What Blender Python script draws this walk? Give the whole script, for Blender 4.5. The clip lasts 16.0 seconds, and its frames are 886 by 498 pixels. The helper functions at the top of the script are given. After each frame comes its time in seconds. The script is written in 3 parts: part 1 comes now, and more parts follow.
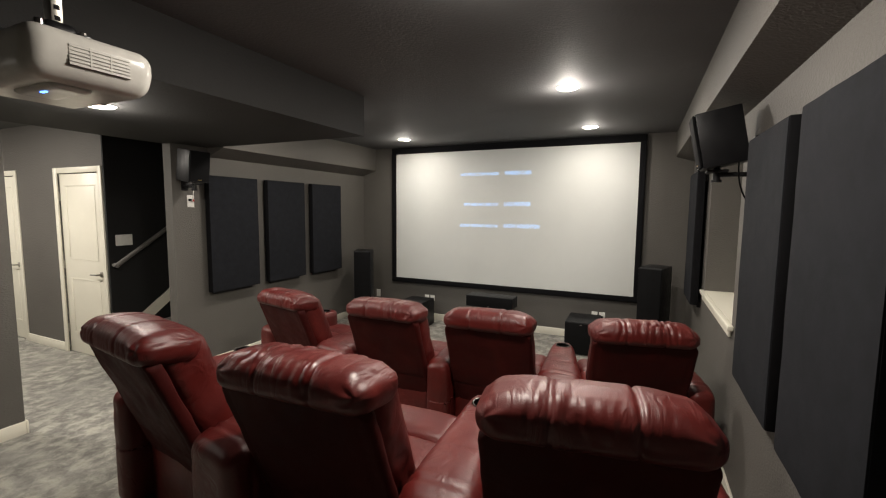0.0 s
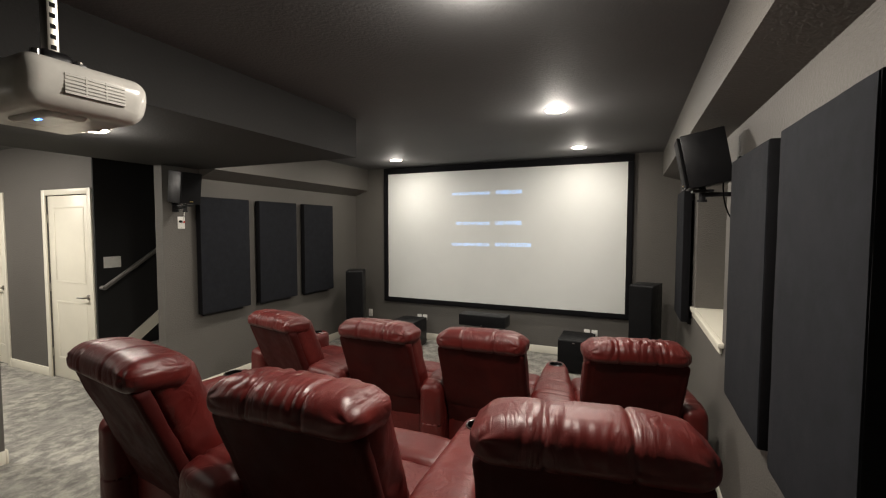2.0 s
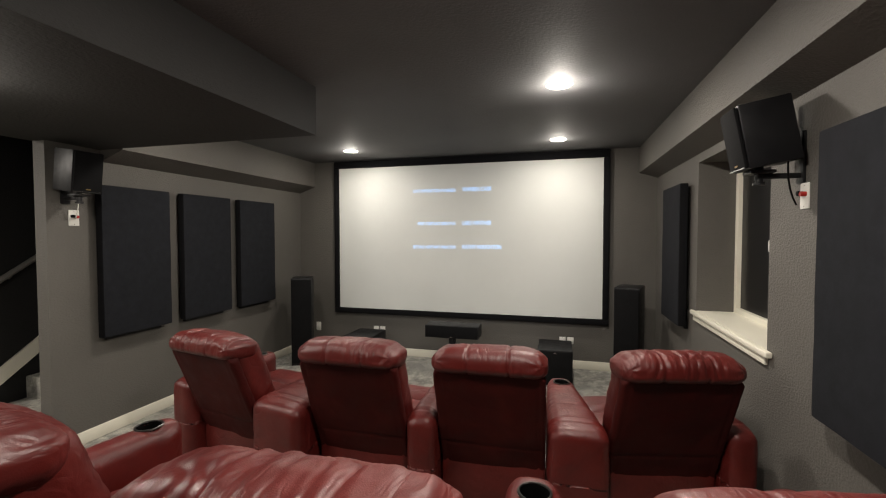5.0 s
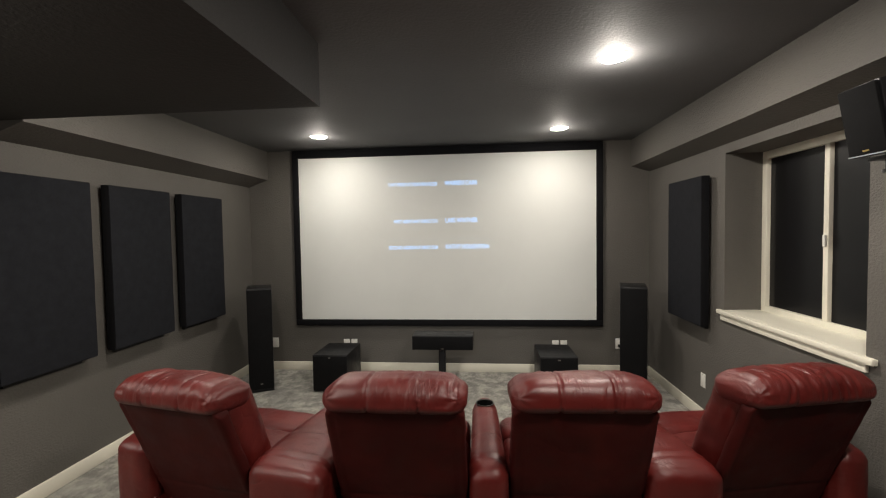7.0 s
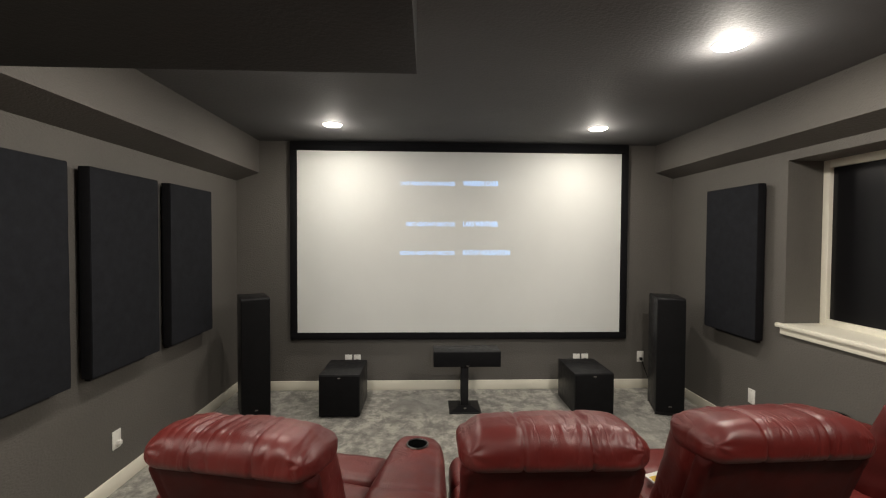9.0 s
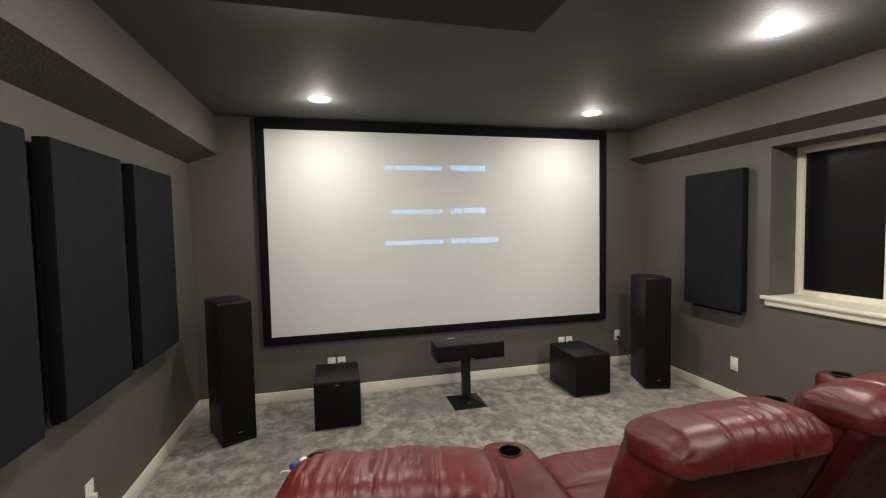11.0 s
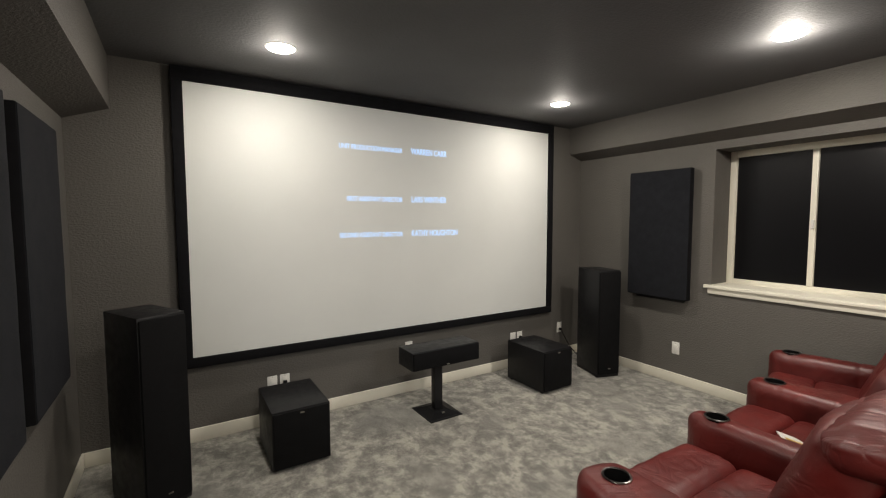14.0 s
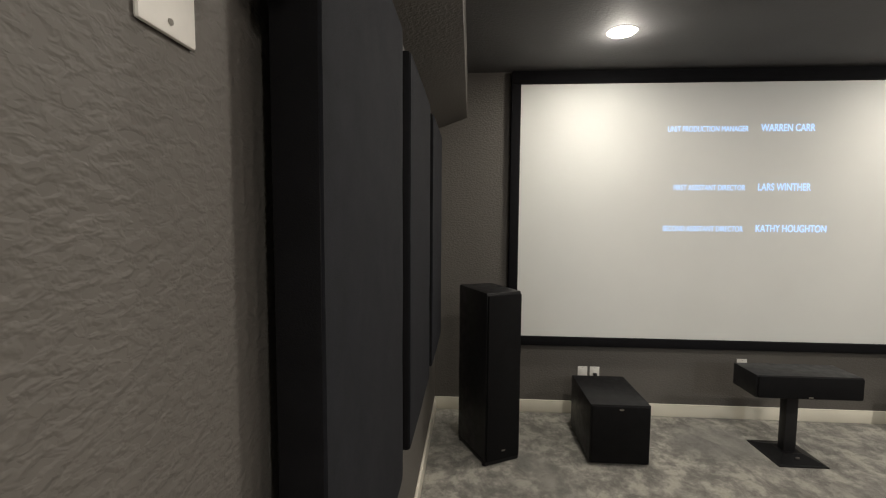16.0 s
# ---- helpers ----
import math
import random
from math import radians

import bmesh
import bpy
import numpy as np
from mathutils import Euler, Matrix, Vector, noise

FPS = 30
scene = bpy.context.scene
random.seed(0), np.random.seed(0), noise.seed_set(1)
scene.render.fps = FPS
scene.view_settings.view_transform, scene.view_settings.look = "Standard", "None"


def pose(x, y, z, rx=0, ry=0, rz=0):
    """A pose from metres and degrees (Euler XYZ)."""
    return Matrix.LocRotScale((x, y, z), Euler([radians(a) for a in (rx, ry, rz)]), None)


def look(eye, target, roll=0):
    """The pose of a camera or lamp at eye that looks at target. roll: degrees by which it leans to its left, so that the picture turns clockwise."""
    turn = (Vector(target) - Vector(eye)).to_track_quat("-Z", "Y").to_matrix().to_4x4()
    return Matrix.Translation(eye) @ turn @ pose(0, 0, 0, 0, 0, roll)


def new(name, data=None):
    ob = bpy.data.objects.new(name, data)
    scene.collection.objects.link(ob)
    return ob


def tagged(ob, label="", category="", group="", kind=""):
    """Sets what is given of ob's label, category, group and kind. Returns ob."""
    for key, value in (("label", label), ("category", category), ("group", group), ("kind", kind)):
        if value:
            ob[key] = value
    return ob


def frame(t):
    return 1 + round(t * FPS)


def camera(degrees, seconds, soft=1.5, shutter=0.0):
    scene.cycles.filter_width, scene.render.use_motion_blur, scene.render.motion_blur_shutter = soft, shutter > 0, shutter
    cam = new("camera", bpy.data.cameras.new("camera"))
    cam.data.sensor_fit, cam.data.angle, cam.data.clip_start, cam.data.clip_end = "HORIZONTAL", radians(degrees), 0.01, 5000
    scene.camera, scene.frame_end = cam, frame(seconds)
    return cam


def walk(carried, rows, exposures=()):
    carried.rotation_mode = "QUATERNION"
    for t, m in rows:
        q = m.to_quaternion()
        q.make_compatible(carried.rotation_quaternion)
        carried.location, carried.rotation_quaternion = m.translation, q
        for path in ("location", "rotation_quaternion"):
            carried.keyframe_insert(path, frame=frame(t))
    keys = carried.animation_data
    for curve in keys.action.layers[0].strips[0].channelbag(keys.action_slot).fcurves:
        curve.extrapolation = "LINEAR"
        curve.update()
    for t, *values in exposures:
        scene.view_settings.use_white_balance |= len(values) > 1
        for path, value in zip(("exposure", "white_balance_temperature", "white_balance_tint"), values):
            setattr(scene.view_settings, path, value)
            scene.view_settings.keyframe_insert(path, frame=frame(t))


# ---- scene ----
cam = camera(91.8, 16.0, 1.15)
PATH = [
    (0, (-0.034, 0.089, 1.652), (-0.862, 1.9, 1.466), 0.5),
    (0.5, (-0.03, 0.08, 1.658), (-0.852, 1.896, 1.497), 0.5),
    (1, (-0.025, 0.08, 1.666), (-0.846, 1.898, 1.522), 0.3),
    (1.5, (-0.02, 0.081, 1.671), (-0.838, 1.901, 1.542), 0.0),
    (2, (-0.031, 0.078, 1.667), (-0.828, 1.91, 1.565), 0.1),
    (2.5, (-0.06, 0.081, 1.643), (-0.834, 1.923, 1.555), 0.3),
    (3, (-0.099, 0.133, 1.63), (-0.765, 2.018, 1.573), 0.2),
    (3.5, (-0.143, 0.26, 1.603), (-0.742, 2.168, 1.568), 0.7),
    (4, (-0.259, 0.342, 1.593), (-0.859, 2.249, 1.531), 1.0),
    (4.2, (-0.311, 0.391, 1.58), (-0.904, 2.301, 1.526), 0.9),
    (6.5, (-1.138, 0.773, 1.585), (-1.404, 2.752, 1.475), -1.2),
    (7, (-1.316, 0.94, 1.594), (-1.494, 2.931, 1.515), -0.9),
    (7.5, (-1.505, 1.048, 1.596), (-1.628, 3.043, 1.525), -0.1),
    (8, (-1.719, 1.112, 1.613), (-1.783, 3.109, 1.541), -0.4),
    (8.5, (-1.895, 1.229, 1.599), (-1.899, 3.228, 1.544), -0.2),
    (10.8, (-2.763, 1.63, 1.543), (-2.32, 3.579, 1.473), -0.6),
    (11, (-2.822, 1.675, 1.567), (-2.337, 3.612, 1.465), -1.1),
    (11.5, (-2.929, 1.828, 1.555), (-2.332, 3.732, 1.418), -0.9),
    (12, (-3.027, 2.027, 1.552), (-2.319, 3.893, 1.417), -0.1),
    (12.5, (-3.198, 2.144, 1.551), (-2.412, 3.978, 1.418), -0.4),
    (13, (-3.318, 2.231, 1.552), (-2.431, 4.018, 1.402), -0.8),
    (13.5, (-3.385, 2.343, 1.542), (-2.403, 4.079, 1.394), -0.5),
    (14, (-3.469, 2.397, 1.539), (-2.415, 4.092, 1.407), -0.1),
    (14.5, (-3.569, 2.41, 1.522), (-2.541, 4.12, 1.387), 0.0),
    (15, (-3.644, 2.425, 1.517), (-2.816, 4.24, 1.372), 0.1),
    (15.5, (-3.725, 2.444, 1.5), (-3.29, 4.39, 1.348), 0.3),
    (16, (-3.753, 2.517, 1.492), (-3.881, 4.51, 1.345), 0.4),
]
walk(cam, [(t, look(eye, target, roll)) for t, eye, target, roll in PATH], [(0.0, 0.37)])

# ---- world and lamps ----
world = bpy.data.worlds.new("world")
scene.world = world
world.use_nodes = True
world.node_tree.nodes["Background"].inputs[0].default_value = (0.02, 0.025, 0.04, 1)
world.node_tree.nodes["Background"].inputs[1].default_value = 0.05

CEIL, DROP = 2.557, 2.241
CAN_WATTS, DOME_SHARE = 24.5, 0.45
WARM = (1.0, 0.92, 0.825)
CANS = [(-2.905, 5.11, CEIL, 0.34), (-0.572, 5.11, CEIL, 0.34), (-0.566, 3.452, CEIL, 0.78), (-0.57, 1.57, CEIL, 1.05), (-2.905, 3.452, CEIL, 0.45),
        (-2.95, 1.6, DROP, 0.62), (-5.5, 1.25, CEIL, 1.4), (-7.2, 1.25, CEIL, 1.15), (-3.5, 0.2, DROP, 0.25)]


def can_light(x, y, z, watts):
    """A frosted can: most of its light goes down, some skims the ceiling round its domed lens."""
    d = bpy.data.lights.new("can_light", "AREA")
    d.shape, d.size, d.energy, d.color = "DISK", 0.13, watts, WARM
    o = new("can_light", d)
    o.matrix_world = pose(x, y, z - 0.03)
    d = bpy.data.lights.new("can_dome", "POINT")
    d.shadow_soft_size, d.energy, d.color = 0.04, watts * DOME_SHARE, WARM
    new("can_dome", d).matrix_world = pose(x, y, z - 0.09)
    return o


for cx, cy, cz, share in CANS:
    can_light(cx, cy, cz, CAN_WATTS * share)

beam = bpy.data.lights.new("projector_beam", "SPOT")
beam.energy, beam.color, beam.spot_size, beam.spot_blend, beam.shadow_soft_size = 57.0, (0.93, 0.96, 1.0), radians(44), 0.5, 0.02
new("projector_beam", beam).matrix_world = look((-1.68, 0.98, 2.02), (-1.735, 5.74, 1.50))


# ---- materials ----
def material(name, base, rough=0.6, metal=0.0, spec=0.5, coat=0.0):
    m = bpy.data.materials.new(name)
    m.use_nodes = True
    b = m.node_tree.nodes["Principled BSDF"]
    b.inputs["Base Color"].default_value = (*base, 1)
    b.inputs["Roughness"].default_value = rough
    b.inputs["Metallic"].default_value = metal
    b.inputs["Specular IOR Level"].default_value = spec
    b.inputs["Coat Weight"].default_value = coat
    return m, m.node_tree, b


def coords(nt, scale=(1, 1, 1)):
    g = nt.nodes.new("ShaderNodeNewGeometry")
    mp = nt.nodes.new("ShaderNodeMapping")
    mp.inputs["Scale"].default_value = scale
    nt.links.new(g.outputs["Position"], mp.inputs[0])
    return mp.outputs[0]


def noise_tex(nt, vec, scale, detail=4.0, rough=0.55, distort=0.0):
    n = nt.nodes.new("ShaderNodeTexNoise")
    n.inputs["Scale"].default_value, n.inputs["Detail"].default_value = scale, detail
    n.inputs["Roughness"].default_value, n.inputs["Distortion"].default_value = rough, distort
    nt.links.new(vec, n.inputs["Vector"])
    return n.outputs["Fac"]


def ramp(nt, fac, stops):
    r = nt.nodes.new("ShaderNodeValToRGB")
    els = r.color_ramp.elements
    while len(els) < len(stops):
        els.new(0.5)
    for e, (p, c) in zip(els, stops):
        e.position, e.color = p, (*c, 1)
    nt.links.new(fac, r.inputs[0])
    return r.outputs[0]


def bump(nt, b, height, strength, distance, under=None):
    n = nt.nodes.new("ShaderNodeBump")
    n.inputs["Strength"].default_value, n.inputs["Distance"].default_value = strength, distance
    nt.links.new(height, n.inputs["Height"])
    if under is not None:
        nt.links.new(under, n.inputs["Normal"])
    nt.links.new(n.outputs[0], b.inputs["Normal"])
    return n.outputs[0]


def mix(nt, fac, a, b, mode="MIX"):
    m = nt.nodes.new("ShaderNodeMix")
    m.data_type, m.blend_type = "RGBA", mode
    if isinstance(fac, float):
        m.inputs[0].default_value = fac
    else:
        nt.links.new(fac, m.inputs[0])
    for sock, v in ((m.inputs[6], a), (m.inputs[7], b)):
        if isinstance(v, tuple):
            sock.default_value = (*v, 1)
        else:
            nt.links.new(v, sock)
    return m.outputs[2]


def scaled(c, k):
    return tuple(v * k for v in c)


def wall_paint(name, base, rough=0.62, texture=0.32):
    m, nt, b = material(name, base, rough, spec=0.35)
    v = coords(nt)
    flat = coords(nt, (1, 1, 1.7))
    big = noise_tex(nt, v, 1.3, 5)
    nt.links.new(ramp(nt, big, [(0.3, scaled(base, 0.92)), (0.7, scaled(base, 1.07))]), b.inputs["Base Color"])
    peel = ramp(nt, noise_tex(nt, flat, 60, 2, 0.5, 0.3), [(0.40, (0, 0, 0)), (0.62, (1, 1, 1))])
    n1 = bump(nt, b, peel, texture, 0.004)
    bump(nt, b, noise_tex(nt, v, 260, 2), texture * 0.35, 0.0007, n1)
    return m


WALL = wall_paint("wall_paint", (0.110, 0.103, 0.0925))
# Ceiling paint taken down to a third: the drop's dimness is in the colour.
BULKHEAD = wall_paint("shaded_bulkhead_paint", (0.037, 0.0365, 0.0355), 0.75, 0.2)
CEILING = wall_paint("ceiling_paint", (0.106, 0.106, 0.107), 0.72, 0.2)
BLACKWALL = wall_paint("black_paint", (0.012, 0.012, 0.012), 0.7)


def white_paint(name, base=(0.80, 0.77, 0.655), rough=0.35):
    m, nt, b = material(name, base, rough)
    v = coords(nt)
    nt.links.new(ramp(nt, noise_tex(nt, v, 3.0, 5), [(0.3, scaled(base, 0.93)), (0.7, base)]), b.inputs["Base Color"])
    bump(nt, b, noise_tex(nt, v, 90, 2), 0.12, 0.0006)
    return m


TRIM = white_paint("trim_paint")


def carpet_material():
    m, nt, b = material("carpet", (0.2, 0.2, 0.19), 0.95, spec=0.1)
    v = coords(nt)
    swirl = noise_tex(nt, coords(nt, (1.0, 0.85, 1.0)), 9.5, 9, 0.72, 0.12)
    rough_nap = ramp(nt, swirl, [(0.41, (0.170, 0.165, 0.146)), (0.50, (0.275, 0.266, 0.234)), (0.585, (0.435, 0.417, 0.360))])
    brushed = ramp(nt, swirl, [(0.32, (0.205, 0.200, 0.180)), (0.68, (0.345, 0.335, 0.298))])
    trodden = ramp(nt, noise_tex(nt, v, 1.7, 3, 0.5, 0.6), [(0.28, (0, 0, 0)), (0.46, (1, 1, 1))])
    strokes = nt.nodes.new("ShaderNodeTexVoronoi")
    strokes.inputs["Scale"].default_value, strokes.inputs["Randomness"].default_value = 3.2, 0.9
    nt.links.new(coords(nt, (1.5, 0.55, 1.0)), strokes.inputs["Vector"])
    stroke = ramp(nt, strokes.outputs["Color"], [(0.25, (0.78, 0.78, 0.79)), (0.75, (1.14, 1.14, 1.12))])
    nap = mix(nt, trodden, mix(nt, 1.0, brushed, stroke, "MULTIPLY"), rough_nap)
    large = ramp(nt, noise_tex(nt, v, 1.1, 3, 0.5, 0.4), [(0.3, (0.80, 0.80, 0.80)), (0.7, (1.08, 1.08, 1.08))])
    fibre = ramp(nt, noise_tex(nt, v, 170, 3, 0.7), [(0.25, (0.70, 0.70, 0.70)), (0.75, (1.2, 1.2, 1.2))])
    c = mix(nt, 1.0, nap, large, "MULTIPLY")
    nt.links.new(mix(nt, 0.8, c, fibre, "MULTIPLY"), b.inputs["Base Color"])
    n1 = bump(nt, b, swirl, 0.5, 0.012)
    bump(nt, b, noise_tex(nt, v, 240, 3, 0.7), 0.8, 0.004, n1)
    b.inputs["Sheen Weight"].default_value = 0.25
    return m


CARPET = carpet_material()


def leather_material(name, depth, gloss, spec, gather=(9, 9, 9), pull=0.25):
    """Red hide: depth scales its pigment, gloss its roughness, gather the fineness of its creases along each axis."""
    m, nt, b = material(name, (0.12, 0.01, 0.01), 0.36, spec=spec)
    tc, info = nt.nodes.new("ShaderNodeTexCoord"), nt.nodes.new("ShaderNodeObjectInfo")
    shift = nt.nodes.new("ShaderNodeVectorMath")
    shift.operation = "MULTIPLY_ADD"
    nt.links.new(info.outputs["Random"], shift.inputs[0])
    shift.inputs[1].default_value = (7.0, 3.0, 5.0)
    nt.links.new(tc.outputs["Object"], shift.inputs[2])
    v = shift.outputs[0]
    tone = noise_tex(nt, v, 4.5, 5, 0.6, 0.5)
    nt.links.new(ramp(nt, tone, [(0.25, scaled((0.066, 0.0058, 0.0048), depth)), (0.6, scaled((0.105, 0.0096, 0.0074), depth)), (0.8, scaled((0.140, 0.016, 0.0115), depth))]), b.inputs["Base Color"])
    nt.links.new(ramp(nt, noise_tex(nt, v, 9, 4), [(0.3, (0.36 * gloss,) * 3), (0.7, (0.50 * gloss,) * 3)]), b.inputs["Roughness"])
    vo = nt.nodes.new("ShaderNodeTexVoronoi")
    vo.inputs["Scale"].default_value = 330
    nt.links.new(v, vo.inputs["Vector"])
    mp = nt.nodes.new("ShaderNodeMapping")
    mp.inputs["Scale"].default_value = gather
    nt.links.new(v, mp.inputs[0])
    crease = ramp(nt, noise_tex(nt, mp.outputs[0], 1.0, 2, 0.5, 0.9), [(0.40, (1, 1, 1)), (0.50, (0, 0, 0)), (0.60, (1, 1, 1))])
    patches = ramp(nt, noise_tex(nt, v, 5.5, 2), [(0.42, (0.0, 0.0, 0.0)), (0.62, (1, 1, 1))])
    n0 = bump(nt, b, mix(nt, patches, (1.0, 1.0, 1.0), crease), pull, 0.006)
    n0 = bump(nt, b, noise_tex(nt, v, 34, 5, 0.65, 0.6), 0.16, 0.003, n0)
    bump(nt, b, vo.outputs["Distance"], 0.25, 0.0011, n0)
    return m


LEATHER = leather_material("red_leather", 0.95, 1.0, 0.5)
GATHERED = leather_material("gathered_red_leather", 0.95, 1.0, 0.55, (22, 6, 6), 0.30)
# The red leather again, pigment halved to put the backs' shade into the colour.
BACK_SHADED = leather_material("shaded_back_leather", 0.46, 1.5, 0.15, (6, 6, 6), 0.1)


def fabric(name, base):
    m, nt, b = material(name, base, 0.9, spec=0.15)
    v = coords(nt)
    cloud = ramp(nt, noise_tex(nt, v, 14, 6, 0.7), [(0.3, scaled(base, 0.8)), (0.7, scaled(base, 1.25))])
    nt.links.new(cloud, b.inputs["Base Color"])
    bump(nt, b, noise_tex(nt, v, 420, 2), 0.5, 0.001)
    return m


PANEL_FABRIC = fabric("panel_fabric", (0.0122, 0.0130, 0.0160))
GRILLE = fabric("grille_cloth", (0.0055, 0.0055, 0.006))
VELVET = fabric("black_velvet", (0.006, 0.006, 0.007))


def black_vinyl(name="black_vinyl", base=(0.008, 0.008, 0.009), rough=0.42):
    m, nt, b = material(name, base, rough, spec=0.3)
    v = coords(nt)
    nt.links.new(ramp(nt, noise_tex(nt, v, 20, 4), [(0.3, (rough * 0.85,) * 3), (0.7, (rough * 1.2,) * 3)]), b.inputs["Roughness"])
    bump(nt, b, noise_tex(nt, v, 150, 3), 0.12, 0.0008)
    return m


VINYL = black_vinyl()
BLACK_METAL = black_vinyl("black_metal", (0.012, 0.012, 0.013), 0.35)


def plain(name, base, rough=0.4, metal=0.0):
    m, nt, b = material(name, base, rough, metal)
    v = coords(nt)
    nt.links.new(ramp(nt, noise_tex(nt, v, 25, 4), [(0.3, scaled(base, 0.9)), (0.7, base)]), b.inputs["Base Color"])
    return m


PLASTIC = plain("white_plastic", (0.78, 0.77, 0.72), 0.3)
PROJECTOR_WHITE = plain("projector_shell", (0.62, 0.60, 0.55), 0.2)
VENT_GREY = plain("vent_grey", (0.30, 0.28, 0.25), 0.45)
CHROME = plain("chrome", (0.75, 0.75, 0.75), 0.15, 1.0)
NICKEL = plain("brushed_nickel", (0.42, 0.40, 0.36), 0.35, 1.0)
RAIL_GREY = plain("rail_paint", (0.16, 0.15, 0.14), 0.4)
CUP_BLACK = plain("cup_black", (0.004, 0.004, 0.004), 0.6)
CUP_BLACK.node_tree.nodes["Principled BSDF"].inputs["Specular IOR Level"].default_value = 0.08
RED_PLUG = plain("red_plug", (0.45, 0.02, 0.015), 0.35)
RIM_DARK = plain("rim_steel", (0.10, 0.095, 0.09), 0.3, 1.0)
BLUE_PLASTIC = plain("blue_plastic", (0.012, 0.022, 0.20), 0.3)
GOLD = plain("gold_badge", (0.6, 0.42, 0.16), 0.3, 1.0)
PAPER = plain("paper", (0.75, 0.74, 0.68), 0.7)
YELLOW = plain("yellow_print", (0.62, 0.42, 0.06), 0.6)


def screen_cloth():
    m, nt, b = material("screen_cloth", (0.80, 0.79, 0.75), 0.75, spec=0.2)
    v = coords(nt)
    nt.links.new(ramp(nt, noise_tex(nt, v, 1.5, 3), [(0.3, (0.66, 0.675, 0.645)), (0.7, (0.70, 0.715, 0.685))]), b.inputs["Base Color"])
    bump(nt, b, noise_tex(nt, v, 500, 2), 0.1, 0.0004)
    return m


SCREEN = screen_cloth()


def glowing(name, colour, strength, grey=0.8):
    m, nt, b = material(name, (grey, grey, grey), 0.5)
    b.inputs["Emission Color"].default_value = (*colour, 1)
    b.inputs["Emission Strength"].default_value = strength
    return m


LENS_GLOW = glowing("lamp_lens", (1.0, 0.88, 0.70), 14.0)
TEXT_GLOW = glowing("projected_light", (0.36, 0.60, 1.0), 1.05, 0.3)
LED_BLUE = glowing("blue_led", (0.05, 0.2, 1.0), 8.0)


def glass_material():
    m, nt, b = material("window_glass", (0.02, 0.02, 0.022), 0.3)
    b.inputs["Base Color"].default_value = (0.004, 0.004, 0.005, 1)
    b.inputs["Specular IOR Level"].default_value = 0.25
    return m


GLASS = glass_material()
MESH_SCREEN = fabric("insect_mesh", (0.006, 0.006, 0.0065))


# ---- building helpers ----
def box(bm, x0, x1, y0, y1, z0, z1, bevel=0.0, segs=2):
    made = bmesh.ops.create_cube(bm, size=1.0)["verts"]
    for v in made:
        v.co = Vector((x0 + (v.co.x + 0.5) * (x1 - x0), y0 + (v.co.y + 0.5) * (y1 - y0), z0 + (v.co.z + 0.5) * (z1 - z0)))
    if bevel > 0:
        edges = list({e for v in made for e in v.link_edges})
        bmesh.ops.bevel(bm, geom=edges, offset=bevel, segments=segs, profile=0.5, affect="EDGES")
    return bm


def boxes(*rows, bevel=0.0):
    bm = bmesh.new()
    for r in rows:
        box(bm, *r, bevel=bevel)
    return bm


def cylinder(bm, r, p, q, r2=None, n=24):
    p, q = Vector(p), Vector(q)
    d = q - p
    m = Matrix.Translation((p + q) / 2) @ d.to_track_quat("Z", "Y").to_matrix().to_4x4()
    bmesh.ops.create_cone(bm, cap_ends=True, segments=n, radius1=r, radius2=r if r2 is None else r2, depth=d.length, matrix=m)
    return bm


def ring(bm, centre, big, small, n=32, k=10, squash=1.0):
    rows = []
    for i in range(n):
        a = 2 * math.pi * i / n
        rows.append([bm.verts.new((centre[0] + (big + small * math.cos(b)) * math.cos(a), centre[1] + (big + small * math.cos(b)) * math.sin(a),
                                   centre[2] + squash * small * math.sin(b))) for b in [2 * math.pi * j / k for j in range(k)]])
    for i in range(n):
        for j in range(k):
            bm.faces.new((rows[i][j], rows[(i + 1) % n][j], rows[(i + 1) % n][(j + 1) % k], rows[i][(j + 1) % k]))
    return bm


def tube(bm, pts, r, n=8):
    """A round cord through the points."""
    pts = [Vector(p) for p in pts]
    rows = []
    for i, p in enumerate(pts):
        d = (pts[min(i + 1, len(pts) - 1)] - pts[max(i - 1, 0)]).normalized()
        q = d.to_track_quat("Z", "Y")
        rows.append([bm.verts.new(p + q @ Vector((r * math.cos(2 * math.pi * j / n), r * math.sin(2 * math.pi * j / n), 0))) for j in range(n)])
    for a, b in zip(rows, rows[1:]):
        for j in range(n):
            bm.faces.new((a[j], a[(j + 1) % n], b[(j + 1) % n], b[j]))
    bm.faces.new(rows[0][::-1])
    bm.faces.new(rows[-1])
    return bm


def sag(a, b, drop, n=10):
    a, b = Vector(a), Vector(b)
    return [a.lerp(b, i / n) - Vector((0, 0, drop * 4 * (i / n) * (1 - i / n))) for i in range(n + 1)]


